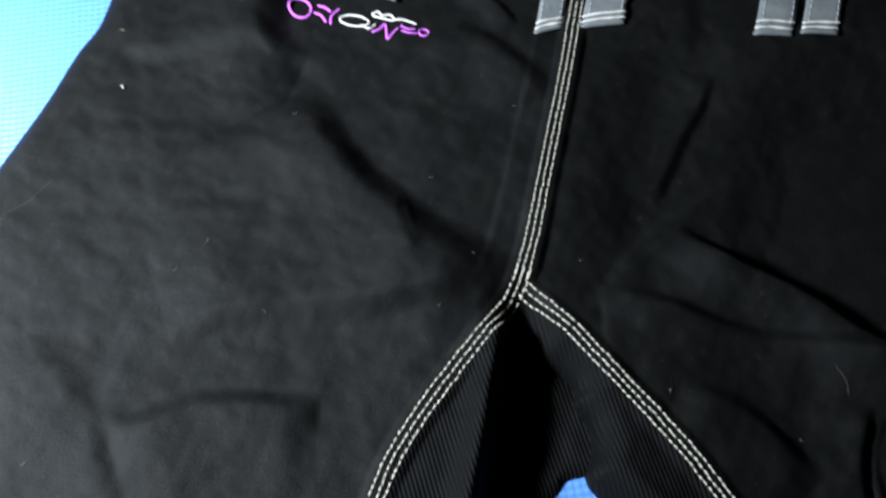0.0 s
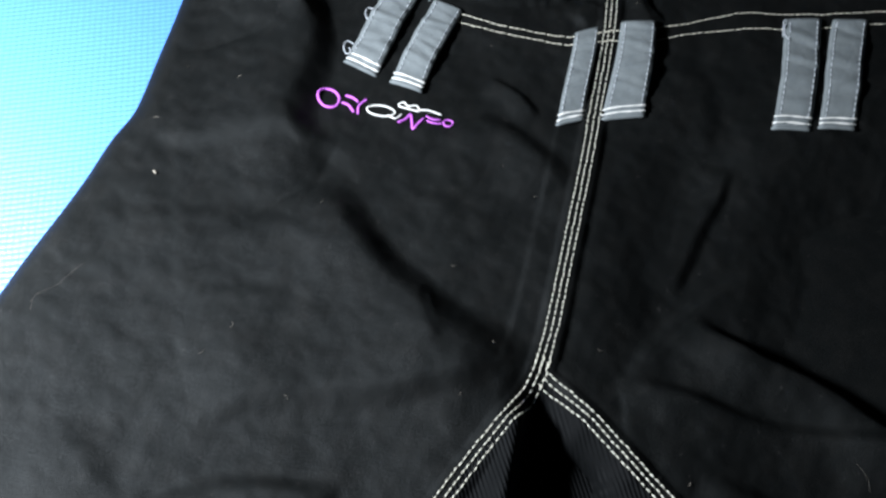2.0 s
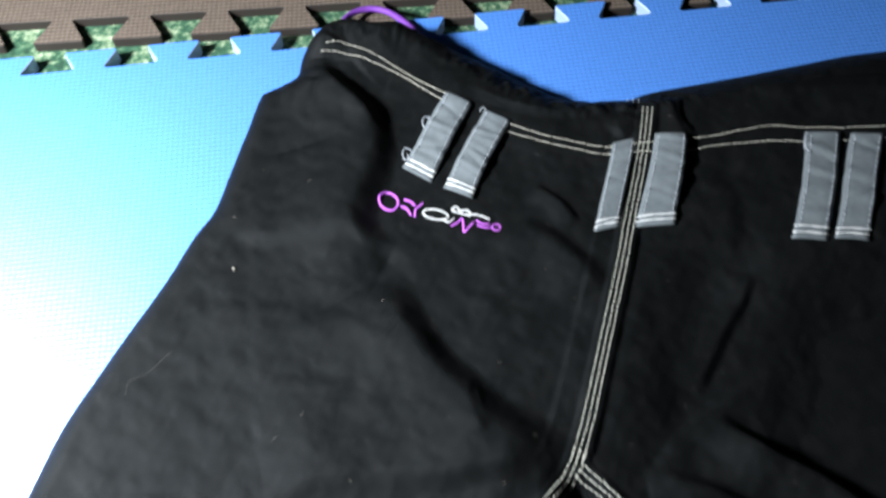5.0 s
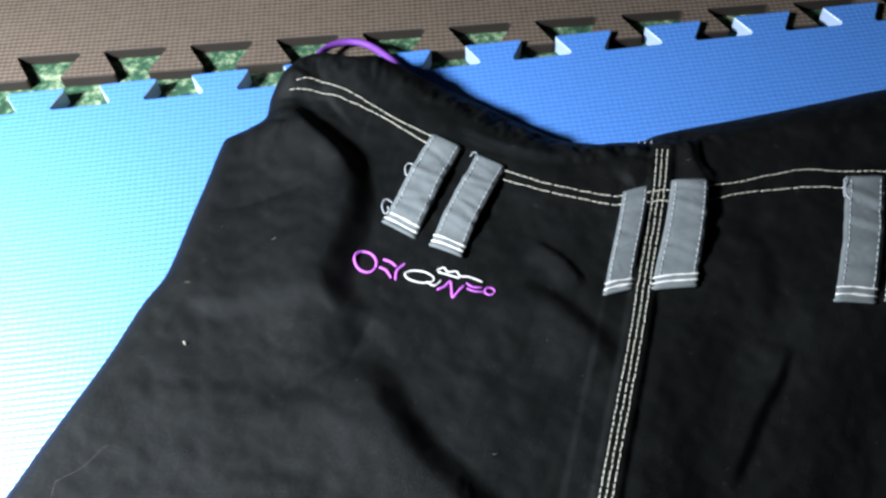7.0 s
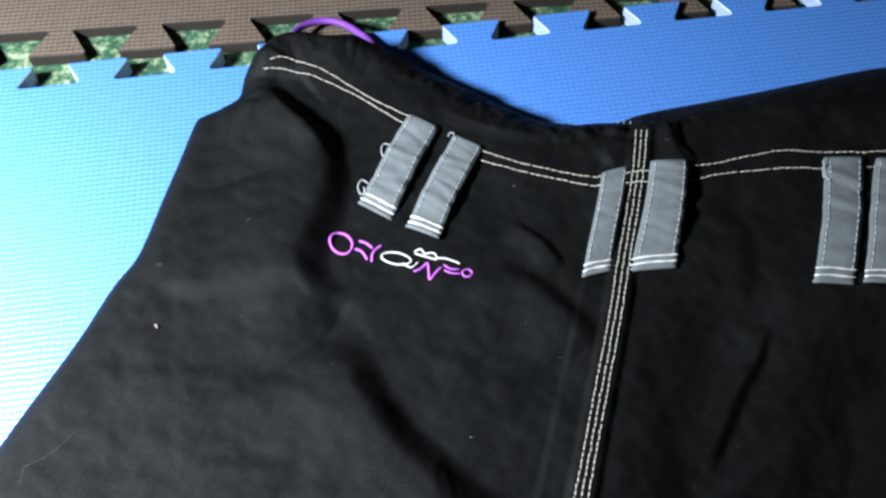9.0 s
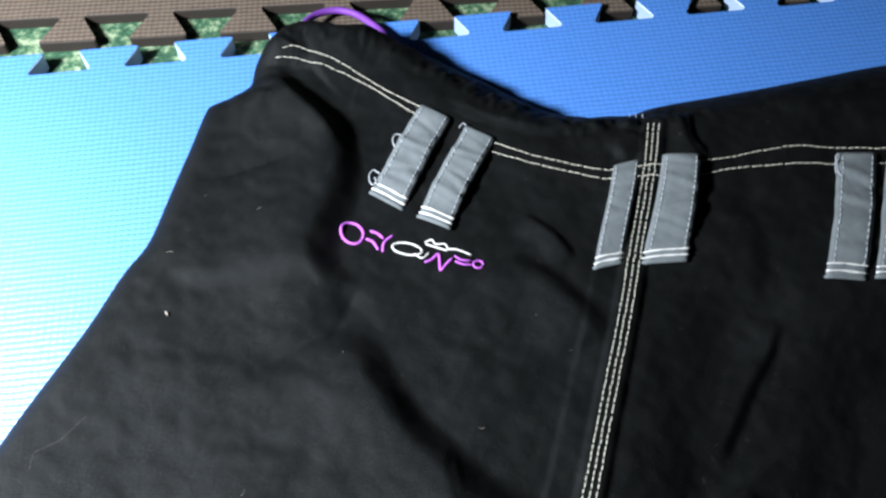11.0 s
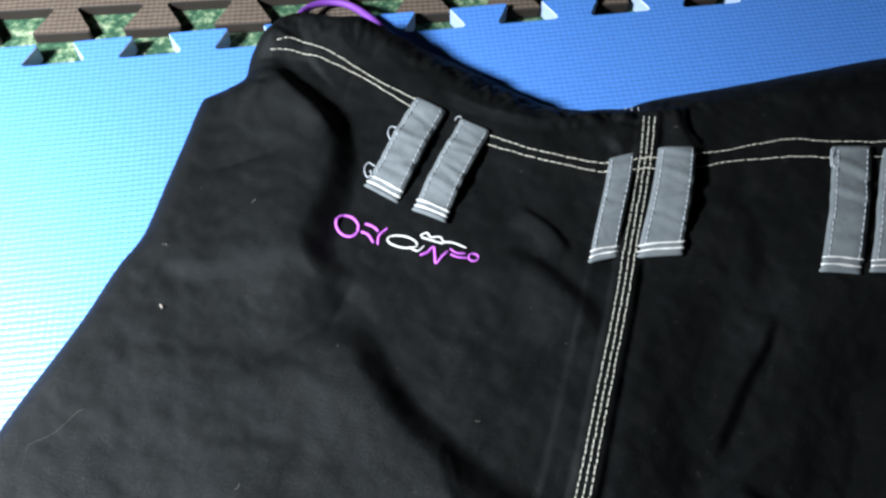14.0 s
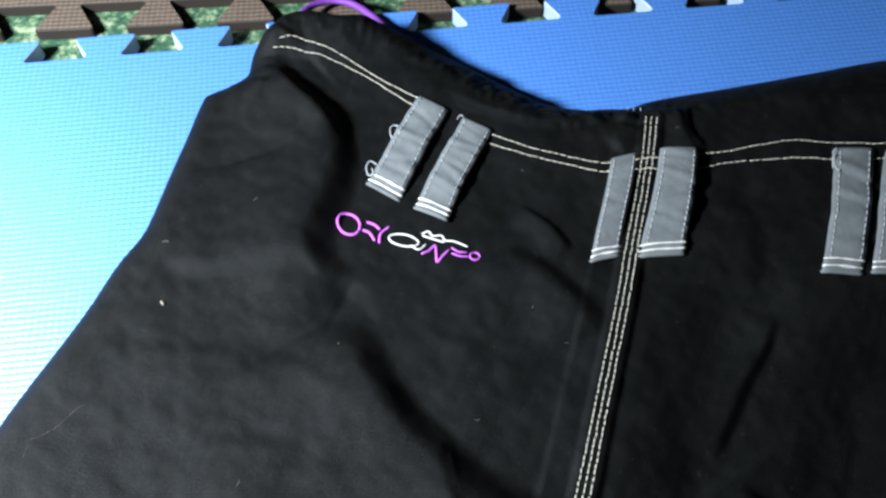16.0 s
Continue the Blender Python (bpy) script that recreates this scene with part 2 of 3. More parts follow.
# ---- trousers: outline and folds ----
OUTLINE = [(-0.103, -0.036), (-0.099, -0.022), (-0.091, -0.008), (-0.079, 0.003), (-0.062, 0.006), (-0.042, 0.000), (-0.0215, -0.0030), (-0.0035, -0.0120), (0.0120, -0.0220), (0.0290, -0.0350), (0.0440, -0.0480), (0.0590, -0.0610),
           (0.0760, -0.0740), (0.0950, -0.0800), (0.1100, -0.0810), (0.1220, -0.0820), (0.1380, -0.0777), (0.1740, -0.0740), (0.2090, -0.0706), (0.2450, -0.0663), (0.2880, -0.0618), (0.34, -0.064), (0.385, -0.088), (0.395, -0.12), (0.41, -0.16), (0.45, -0.28),
           (0.48, -0.45), (0.50, -0.7), (0.50, -0.93), (0.36, -0.95), (0.23, -0.93), (0.18, -0.72), (0.11, -0.53), (0.075, -0.470),
           (0.058, -0.444), (0.0515, -0.431), (0.0562, -0.419), (0.0572, -0.409), (0.0532, -0.398), (0.0545, -0.391), (0.0500, -0.382), (0.0430, -0.373), (0.0365, -0.354), (0.031, -0.366),
           (0.0235, -0.387), (0.0175, -0.406), (0.009, -0.428), (-0.006, -0.470), (-0.04, -0.56), (-0.08, -0.72), (-0.11, -0.93), (-0.22, -0.95), (-0.33, -0.93),
           (-0.31, -0.65), (-0.275, -0.40), (-0.247, -0.300), (-0.219, -0.246), (-0.189, -0.197), (-0.171, -0.163), (-0.158, -0.143),
           (-0.147, -0.109), (-0.137, -0.078), (-0.130, -0.055), (-0.126, -0.049), (-0.113, -0.043)]
RING = curve_points(OUTLINE, 0.0015, closed=True)[:-1]
WAIST = curve_points(OUTLINE[0:22], 0.002)
SEAM = curve_points([(0.1270, -0.1085), (0.1205, -0.130), (0.1115, -0.156), (0.0995, -0.188), (0.0855, -0.226), (0.0708, -0.263), (0.0585, -0.294),
                     (0.048, -0.320), (0.038, -0.341)], 0.001)
LEFT_INSEAM = curve_points([(0.048, -0.320), (0.038, -0.341), (0.025, -0.356), (0.001, -0.378), (-0.023, -0.403), (-0.041, -0.430), (-0.075, -0.50), (-0.12, -0.62)], 0.001)
RIGHT_INSEAM = curve_points([(0.040, -0.343), (0.057, -0.365), (0.071, -0.388), (0.088, -0.416), (0.106, -0.451), (0.14, -0.53), (0.17, -0.62)], 0.001)


def near(points, line):
    """Distance to a line, signed distance to its right, and the share of its length at the nearest place."""
    points = np.asarray(points, float)
    best, side, along = (np.empty(len(points)) for _ in range(3))
    way = np.gradient(line, axis=0)
    way /= np.linalg.norm(way, axis=1)[:, None]
    for i in range(0, len(points), 4000):
        q = points[i:i + 4000]
        d2 = ((q[:, None] - line[None]) ** 2).sum(2)
        k = d2.argmin(1)
        off = q - line[k]
        best[i:i + 4000] = np.sqrt(d2[np.arange(len(q)), k])
        side[i:i + 4000] = off[:, 0] * way[k, 1] - off[:, 1] * way[k, 0]
        past = (off * way[k]).sum(1) / np.linalg.norm(line[1] - line[0])
        along[i:i + 4000] = np.clip((k + np.clip(past, -0.49, 0.49)) / (len(line) - 1), 0, 1)
    return best, side, along


def inside(points):
    x, y = np.asarray(points).T
    hit = np.zeros(len(x), bool)
    for (ax, ay), (bx, by) in zip(RING[::2], np.roll(RING[::2], -1, axis=0)):
        cross = (ay > y) != (by > y)
        with np.errstate(divide="ignore", invalid="ignore"):
            hit ^= cross & (x < (bx - ax) * (y - ay) / (by - ay + 1e-15) + ax)
    return hit


# each fold: its line, the drop to its right, the width of that slope, the depth and width of a crease along it
FOLDS = [
    ([(-0.061, -0.217), (-0.055, -0.230), (-0.048, -0.243), (-0.031, -0.275), (-0.016, -0.297), (-0.002, -0.318), (0.020, -0.334), (0.040, -0.341)], 0.0068, 0.019, 0.0, 0.005),
    ([(-0.094, -0.036), (-0.078, -0.060), (-0.062, -0.082), (-0.053, -0.103), (-0.056, -0.128), (-0.066, -0.150), (-0.071, -0.168), (-0.0675, -0.184), (-0.058, -0.194), (-0.049, -0.199)],
     0.0070, 0.016, 0.0, 0.004),
    ([(-0.090, -0.038), (-0.078, -0.047), (-0.072, -0.059), (-0.056, -0.081), (-0.047, -0.099)], 0.0030, 0.005, 0.0016, 0.002),
    ([(-0.150, -0.176), (-0.118, -0.186), (-0.094, -0.184), (-0.070, -0.189), (-0.052, -0.200), (-0.042, -0.216)], -0.0018, 0.012, 0.0, 0.004),
    ([(-0.125, -0.335), (-0.096, -0.330), (-0.070, -0.331), (-0.047, -0.335), (-0.020, -0.336), (0.028, -0.334)][::-1], 0.0040, 0.015, 0.0, 0.006),
    ([(0.118, -0.319), (0.124, -0.327), (0.144, -0.344), (0.166, -0.359), (0.179, -0.371), (0.192, -0.386), (0.215, -0.405), (0.250, -0.430)], 0.0100, 0.009, 0.0, 0.004),
    ([(0.074, -0.350), (0.079, -0.351), (0.104, -0.360), (0.133, -0.376), (0.162, -0.387), (0.190, -0.396), (0.22, -0.404)], 0.0038, 0.008, 0.0, 0.004),
    ([(0.161, -0.234), (0.1525, -0.250), (0.1385, -0.266), (0.1235, -0.287), (0.112, -0.303)], 0.0024, 0.0062, 0.0, 0.004),
    ([(0.030, -0.184), (0.037, -0.193), (0.051, -0.204), (0.062, -0.221), (0.068, -0.240)], 0.0034, 0.012, 0.0, 0.004),
    ([(-0.008, -0.284), (-0.0095, -0.298), (-0.0075, -0.311), (-0.004, -0.320)], 0.0012, 0.0042, 0.0008, 0.0018),
    ([(-0.112, -0.050), (-0.098, -0.050), (-0.084, -0.056)], 0.002, 0.006, 0.0025, 0.003),
    ([(-0.19, -0.33), (-0.165, -0.37), (-0.15, -0.42)], 0.0014, 0.010, 0.0, 0.004),
    ([(0.20, -0.10), (0.26, -0.103), (0.33, -0.112)], 0.0025, 0.006, 0.001, 0.003),
    ([(0.19, -0.42), (0.175, -0.45), (0.17, -0.49)], 0.004, 0.008, 0.003, 0.003),
    ([(0.150, -0.165), (0.158, -0.190), (0.150, -0.222)], 0.0012, 0.012, 0.0, 0.004),
    ([(-0.155, -0.225), (-0.110, -0.232), (-0.075, -0.246)], 0.0007, 0.012, 0.0, 0.004),
    ([(-0.125, -0.275), (-0.085, -0.285), (-0.055, -0.305)], 0.0008, 0.012, 0.0, 0.004),
    ([(-0.150, -0.385), (-0.105, -0.378), (-0.060, -0.386)], 0.003, 0.010, 0.0, 0.004),
    ([(0.10, -0.40), (0.13, -0.42), (0.15, -0.45)], 0.003, 0.009, 0.0, 0.004),
    ([(0.158, -0.300), (0.132, -0.308), (0.115, -0.318), (0.090, -0.339), (0.080, -0.348)][::-1], 0.0014, 0.006, 0.0, 0.004),
    ([(0.045, -0.158), (0.058, -0.172), (0.066, -0.190)], 0.002, 0.004, 0.0, 0.002),
    ([(0.118, -0.10), (0.075, -0.105), (0.045, -0.098), (0.012, -0.075)], 0.0018, 0.004, 0.0012, 0.002),
    ([(0.146, -0.098), (0.1455, -0.110), (0.1455, -0.122), (0.150, -0.134)], 0.0034, 0.005, 0.0014, 0.002),
    ([(0.119, -0.112), (0.116, -0.121), (0.104, -0.130)], 0.0024, 0.004, 0.0010, 0.002),
]
BAND = curve_points([(-0.095, -0.028), (-0.071, -0.0330), (-0.052, -0.0410), (-0.026, -0.0610), (-0.003, -0.0845), (0.028, -0.1105), (0.056, -0.1265), (0.098, -0.1425), (0.140, -0.1450),
                     (0.186, -0.1420), (0.228, -0.1465), (0.30, -0.1515), (0.42, -0.158)], 0.002)
FORK = curve_points([(0.025, -0.366), (0.0155, -0.390), (0.008, -0.412), (-0.006, -0.450)], 0.002)
FOLD_LINES = [(curve_points(line, 0.002), *rest) for line, *rest in FOLDS]


def bumps(x, y, scale, seed):
    """Smooth rolling unevenness from a few crossed waves."""
    rng = np.random.default_rng(seed)
    out = 0
    for _ in range(9):
        a, f, p = rng.uniform(0, np.pi), rng.uniform(0.6, 1.6) / scale, rng.uniform(0, 6.3)
        out = out + np.sin((x * np.cos(a) + y * np.sin(a)) * 2 * np.pi * f + p + 1.5 * np.sin(x * 2 * np.pi * 0.5 / scale + p))
    return out / 9


def height(points, edge=None):
    """The cloth's top over the plan."""
    p = np.asarray(points, float)
    x, y = p.T
    d = near(p, RING)[0] if edge is None else edge
    wd, ws, wa = near(p, WAIST)
    mid = np.clip((wa - 0.20) / 0.1, 0, 1) * np.clip((1.05 - wa) / 0.1, 0, 1)
    band = np.exp(-((wd - 0.015) / 0.024) ** 2) * np.clip(wa / 0.05, 0, 1) * (wa < 1)
    full = 0.0190 + 0.0122 * band * (1 - 0.75 * mid) + 0.0030 * mid * np.exp(-((wd - 0.045) / 0.020) ** 2)
    slope = np.exp(-(wd / 0.036) ** 4) * mid
    u = np.clip(d / (0.017 + 0.018 * slope), 0, 1)
    h = full * ((1 - 0.5 * slope) * np.sqrt(1 - (1 - u) ** 2) + 0.5 * slope * np.sin(0.5 * np.pi * u))
    ease = np.clip(d / 0.018, 0, 1)
    for line, drop, wide, crease, thin in FOLD_LINES:
        fd, fs, fa = near(p, line)
        fs = -fs
        taper = np.sin(0.5 * np.pi * np.clip(fa / 0.22, 0.001, 1)) * np.sin(0.5 * np.pi * np.clip((1 - fa) / 0.22, 0.001, 1))
        w = wide * (1 + 0.15 * np.sin(fa * 7 + drop * 4000))
        rise = np.where(fs < 0, np.exp(-(fd / (2.6 * w)) ** 2), np.clip(1 - fd / (1.05 * w), 0, 1) ** 2 * (1 + 2 * np.clip(fd / (1.05 * w), 0, 1)))
        h = h + ease * taper * (drop * 1.35 * rise * np.exp(-(fd / 0.06) ** 2) - 1.3 * crease * np.exp(-(fd / thin) ** 2))
    # the seat sags beside the seam, and one thigh falls away from it
    sd, ss, sa = near(p, SEAM)
    low = np.clip((-0.185 - y) / 0.06, 0, 1) * np.clip((y + 0.36) / 0.05, 0, 1)
    h = h - 0.0065 * ease * low * np.exp(-((sd - 0.052) / 0.026) ** 2) * (ss < 0)
    fx = np.clip((x - np.interp(-y, -SEAM[:, 1], SEAM[:, 0]) - 0.012) / 0.15, 0, 1)
    fy = np.clip((-0.218 - y) / 0.065, 0, 1)
    h = h - 0.021 * ease * fx ** 2 * (3 - 2 * fx) * fy ** 2 * (3 - 2 * fy)
    # the inner edge of one leg stands up beside the fork
    gd = near(p, FORK)[0]
    h = h + 0.0095 * np.exp(-(gd / 0.0075) ** 2) * np.clip(d / 0.006, 0, 1)
    # gathers that the drawstring pulls into the waistband
    run = wa * len(WAIST) * 0.002
    wrinkle = bumps(run * 1.0, wd * 0.35, 0.016, 31) + 0.7 * bumps(run, wd * 0.8, 0.009, 33)
    h = h + ease * np.exp(-((wd - 0.017) / 0.012) ** 2) * 0.0044 * wrinkle * (0.35 + 0.65 * np.clip((x + 0.01) / 0.05, 0, 1)) * (1 - 0.75 * np.clip((x - 0.13) / 0.04, 0, 1))
    h = h + ease * (0.0016 * bumps(x, y, 0.09, 3) + 0.0010 * bumps(x, y, 0.038, 5) + 0.00045 * bumps(x, y, 0.015, 8))
    # the felled seams stand proud of the cloth
    proud = 0
    for line in (SEAM, LEFT_INSEAM, RIGHT_INSEAM):
        sd, ss, sa = near(p, line)
        fell = np.clip((0.020 - sd) / 0.0015, 0, 1) * (ss > 0) + (ss <= 0) * np.clip((0.008 - sd) / 0.001, 0, 1)
        proud = np.maximum(proud, 0.0014 * np.clip((0.0068 - sd) / 0.0014, 0, 1) + 0.0007 * fell * (y > -0.335))
    h = h + proud * ease
    return THICK + np.maximum(h, 0.0008)


def trousers_body(parent):
    xs = np.r_[np.arange(-0.345, -0.27, 0.003), np.arange(-0.27, 0.30, 0.0015), np.arange(0.30, 0.52, 0.004)]
    ys = np.r_[np.arange(-0.97, -0.50, 0.006), np.arange(-0.50, 0.012, 0.0015)]
    gx, gy = np.meshgrid(xs, ys)
    p = np.stack([gx.ravel(), gy.ravel()], 1)
    d, _, a = near(p, RING)
    inn = inside(p)
    close = ~inn & (d < 0.0075)
    q = p.copy()
    k = np.clip((a * (len(RING) - 1)).round().astype(int), 0, len(RING) - 1)
    q[close] = RING[k[close]]
    keep = inn | close
    z = np.full(len(p), THICK)
    z[inn] = height(p[inn], d[inn])
    w, n = len(xs), len(ys)
    idx = np.arange(w * n).reshape(n, w)
    quads = np.stack([idx[:-1, :-1], idx[:-1, 1:], idx[1:, 1:], idx[1:, :-1]], -1).reshape(-1, 4)
    quads = quads[keep[quads].all(1) & inn[quads].any(1)]
    used = np.unique(quads)
    back = -np.ones(w * n, int)
    back[used] = np.arange(len(used))
    verts = np.column_stack([q, z])[used]
    quads = back[quads]
    a, b, c, d = (verts[quads[:, i]] for i in range(4))
    flat = np.cross(c - a, d - b)
    normals = np.zeros_like(verts)
    for i in range(4):
        np.add.at(normals, quads[:, i], flat)
    normals /= np.linalg.norm(normals, axis=1)[:, None] + 1e-15
    mx, my = verts[quads].mean(1)[:, :2].T
    left = np.interp(-my, -LEFT_INSEAM[:, 1], LEFT_INSEAM[:, 0])
    right = np.interp(-my, -RIGHT_INSEAM[:, 1], RIGHT_INSEAM[:, 0])
    fork = np.interp(-my, -FORK[:, 1], FORK[:, 0]) + 0.008
    seam = np.interp(-my, -SEAM[:, 1], SEAM[:, 0])
    ribbed = (my < -0.345) & (mx > left) & (mx < right)
    band = (my > np.interp(mx, BAND[:, 0], BAND[:, 1])) & (mx > -0.09)
    rest = ~ribbed & ~band
    for name, pick, material, label in (
            ("waistband", band, TWILL, "gathered black twill waistband with a drawstring casing"),
            ("leg_panel", rest & (mx <= seam), TWILL, "black cotton twill leg with soft creases"),
            ("leg_panel", rest & (mx > seam), TWILL, "black cotton twill leg with a sharp fold across the thigh"),
            ("gusset", ribbed & (mx <= fork), RIBBED, "black ribbed reinforcement inside the leg"),
            ("gusset", ribbed & (mx > fork), RIBBED, "black ribbed reinforcement inside the leg")):
        mine, faces = np.unique(quads[pick], return_inverse=True)
        ob = data_part(name, verts[mine], faces.reshape(-1, 4), material, parent, label)
        ob.data.normals_split_custom_set_from_vertices([tuple(n) for n in normals[mine]])


trousers = tagged(new("trousers"), "black cotton drawstring trousers laid flat on blue foam", "trousers")
trousers_body(trousers)


def back_panel(parent):
    """The back layer of cloth that lies in the fork between the legs."""
    lip = curve_points([(-0.03, -0.47), (0.005, -0.445), (0.034, -0.437), (0.041, -0.431), (0.048, -0.429), (0.075, -0.43)], 0.002)
    nv = 24
    u = np.linspace(0, 1, len(lip))
    top = np.stack([0.030 + 0.03 * u, np.full(len(lip), -0.340)], 1)
    v = np.linspace(0, 1, nv)[:, None, None]
    xy = (top[None] * (1 - v) + lip[None] * v).reshape(-1, 2)
    z = THICK + 0.0022 + 0.0012 * bumps(xy[:, 0], xy[:, 1], 0.02, 21)
    z = np.concatenate([z.reshape(nv, -1)[:-1], np.full((1, len(lip)), THICK + 0.0004)]).ravel()
    n = len(lip)
    idx = np.arange(n * nv).reshape(nv, n)
    q = np.stack([idx[:-1, :-1], idx[1:, :-1], idx[1:, 1:], idx[:-1, 1:]], -1).reshape(-1, 4)
    return data_part("back_panel", np.column_stack([xy, z]), q, RIBBED, parent, "black cloth of the back layer between the legs")


back_panel(trousers)


# ---- trousers: stitching ----
def offset(line, by):
    way = np.gradient(line, axis=0)
    way /= np.linalg.norm(way, axis=1)[:, None]
    return line + by * np.stack([way[:, 1], -way[:, 0]], 1)


def stitch_row(line, length, gap, radius, lift=0.0003, seed=1, ends=0.5):
    """Separate short stitches along a line of the plan, laid on the cloth."""
    rng = np.random.default_rng(seed)
    run = np.r_[0, np.cumsum(np.linalg.norm(np.diff(line, axis=0), axis=1))]
    starts = np.arange(0, run[-1] - length, length + gap) + rng.normal(0, 0.00015, len(np.arange(0, run[-1] - length, length + gap)))
    mids = []
    for s in starts:
        u = s + np.linspace(0, length * rng.uniform(0.92, 1.06), 4)
        mids.append(np.stack([np.interp(u, run, line[:, 0]), np.interp(u, run, line[:, 1])], 1) + rng.normal(0, 0.00012, 2))
    flat = np.vstack(mids)
    z = height(flat).reshape(-1, 4)
    z = np.maximum(z, (z[:, :1] + z[:, -1:]) / 2) + lift
    pieces = []
    for m, zz in zip(mids, z):
        arc = np.array([-0.0002, 0.0003, 0.0003, -0.0002])
        pieces.append(tube(np.column_stack([m, zz + arc * (1 if ends < 0.8 else 0.3)]), radius, 5, ends))
    return joined(pieces)


def stitched(name, line, rows, spread, length, gap, radius, material, label):
    for i in range(rows):
        by = (i - (rows - 1) / 2) * spread
        tagged(data_part(name, *stitch_row(offset(line, by), length, gap, radius, seed=i + 3), material, trousers, label), kind="stuff")


stitched("seam_stitching", SEAM, 3, 0.0029, 0.0026, 0.0005, 0.00032, THREAD, "cream topstitching along the seam")
stitched("seam_stitching", LEFT_INSEAM[14:], 3, 0.0032, 0.0027, 0.0005, 0.00035, THREAD, "cream topstitching along the inside leg")
stitched("seam_stitching", RIGHT_INSEAM, 3, 0.0032, 0.0027, 0.0005, 0.00035, THREAD, "cream topstitching along the inside leg")
for hem in ([(-0.0785, -0.0268), (-0.074, -0.0262), (-0.067, -0.027), (-0.055, -0.0325), (-0.044, -0.0395), (-0.034, -0.048), (-0.023, -0.059), (-0.013, -0.068), (0.001, -0.080)],
            [(-0.083, -0.0305), (-0.071, -0.0325), (-0.062, -0.0355), (-0.052, -0.0405), (-0.041, -0.0475), (-0.026, -0.0605), (-0.017, -0.070), (-0.003, -0.084)],
            [(0.030, -0.105), (0.040, -0.111), (0.057, -0.121), (0.074, -0.128), (0.098, -0.136), (0.120, -0.1365), (0.142, -0.137)],
            [(0.028, -0.110), (0.037, -0.116), (0.056, -0.126), (0.073, -0.133), (0.098, -0.142), (0.120, -0.143), (0.140, -0.1445)],
            [(0.140, -0.137), (0.147, -0.1355), (0.166, -0.134), (0.185, -0.132), (0.204, -0.1315), (0.228, -0.135), (0.30, -0.142)],
            [(0.138, -0.145), (0.145, -0.144), (0.164, -0.1415), (0.186, -0.1415), (0.209, -0.1435), (0.228, -0.146), (0.30, -0.151)]):
    tagged(data_part("waistband_stitching", *stitch_row(curve_points(hem, 0.001), 0.0034, 0.0003, 0.00025, seed=11, ends=0.85), HEM, trousers,
                     "cream double topstitching along the waistband"), kind="stuff")
stitched("back_seam_stitching", curve_points([(0.1235, -0.0890), (0.1215, -0.0945), (0.1190, -0.1005)], 0.001), 3, 0.0036, 0.0030, 0.0008, 0.00034, PALE,
         "short rows of pale stitching at the back seam")


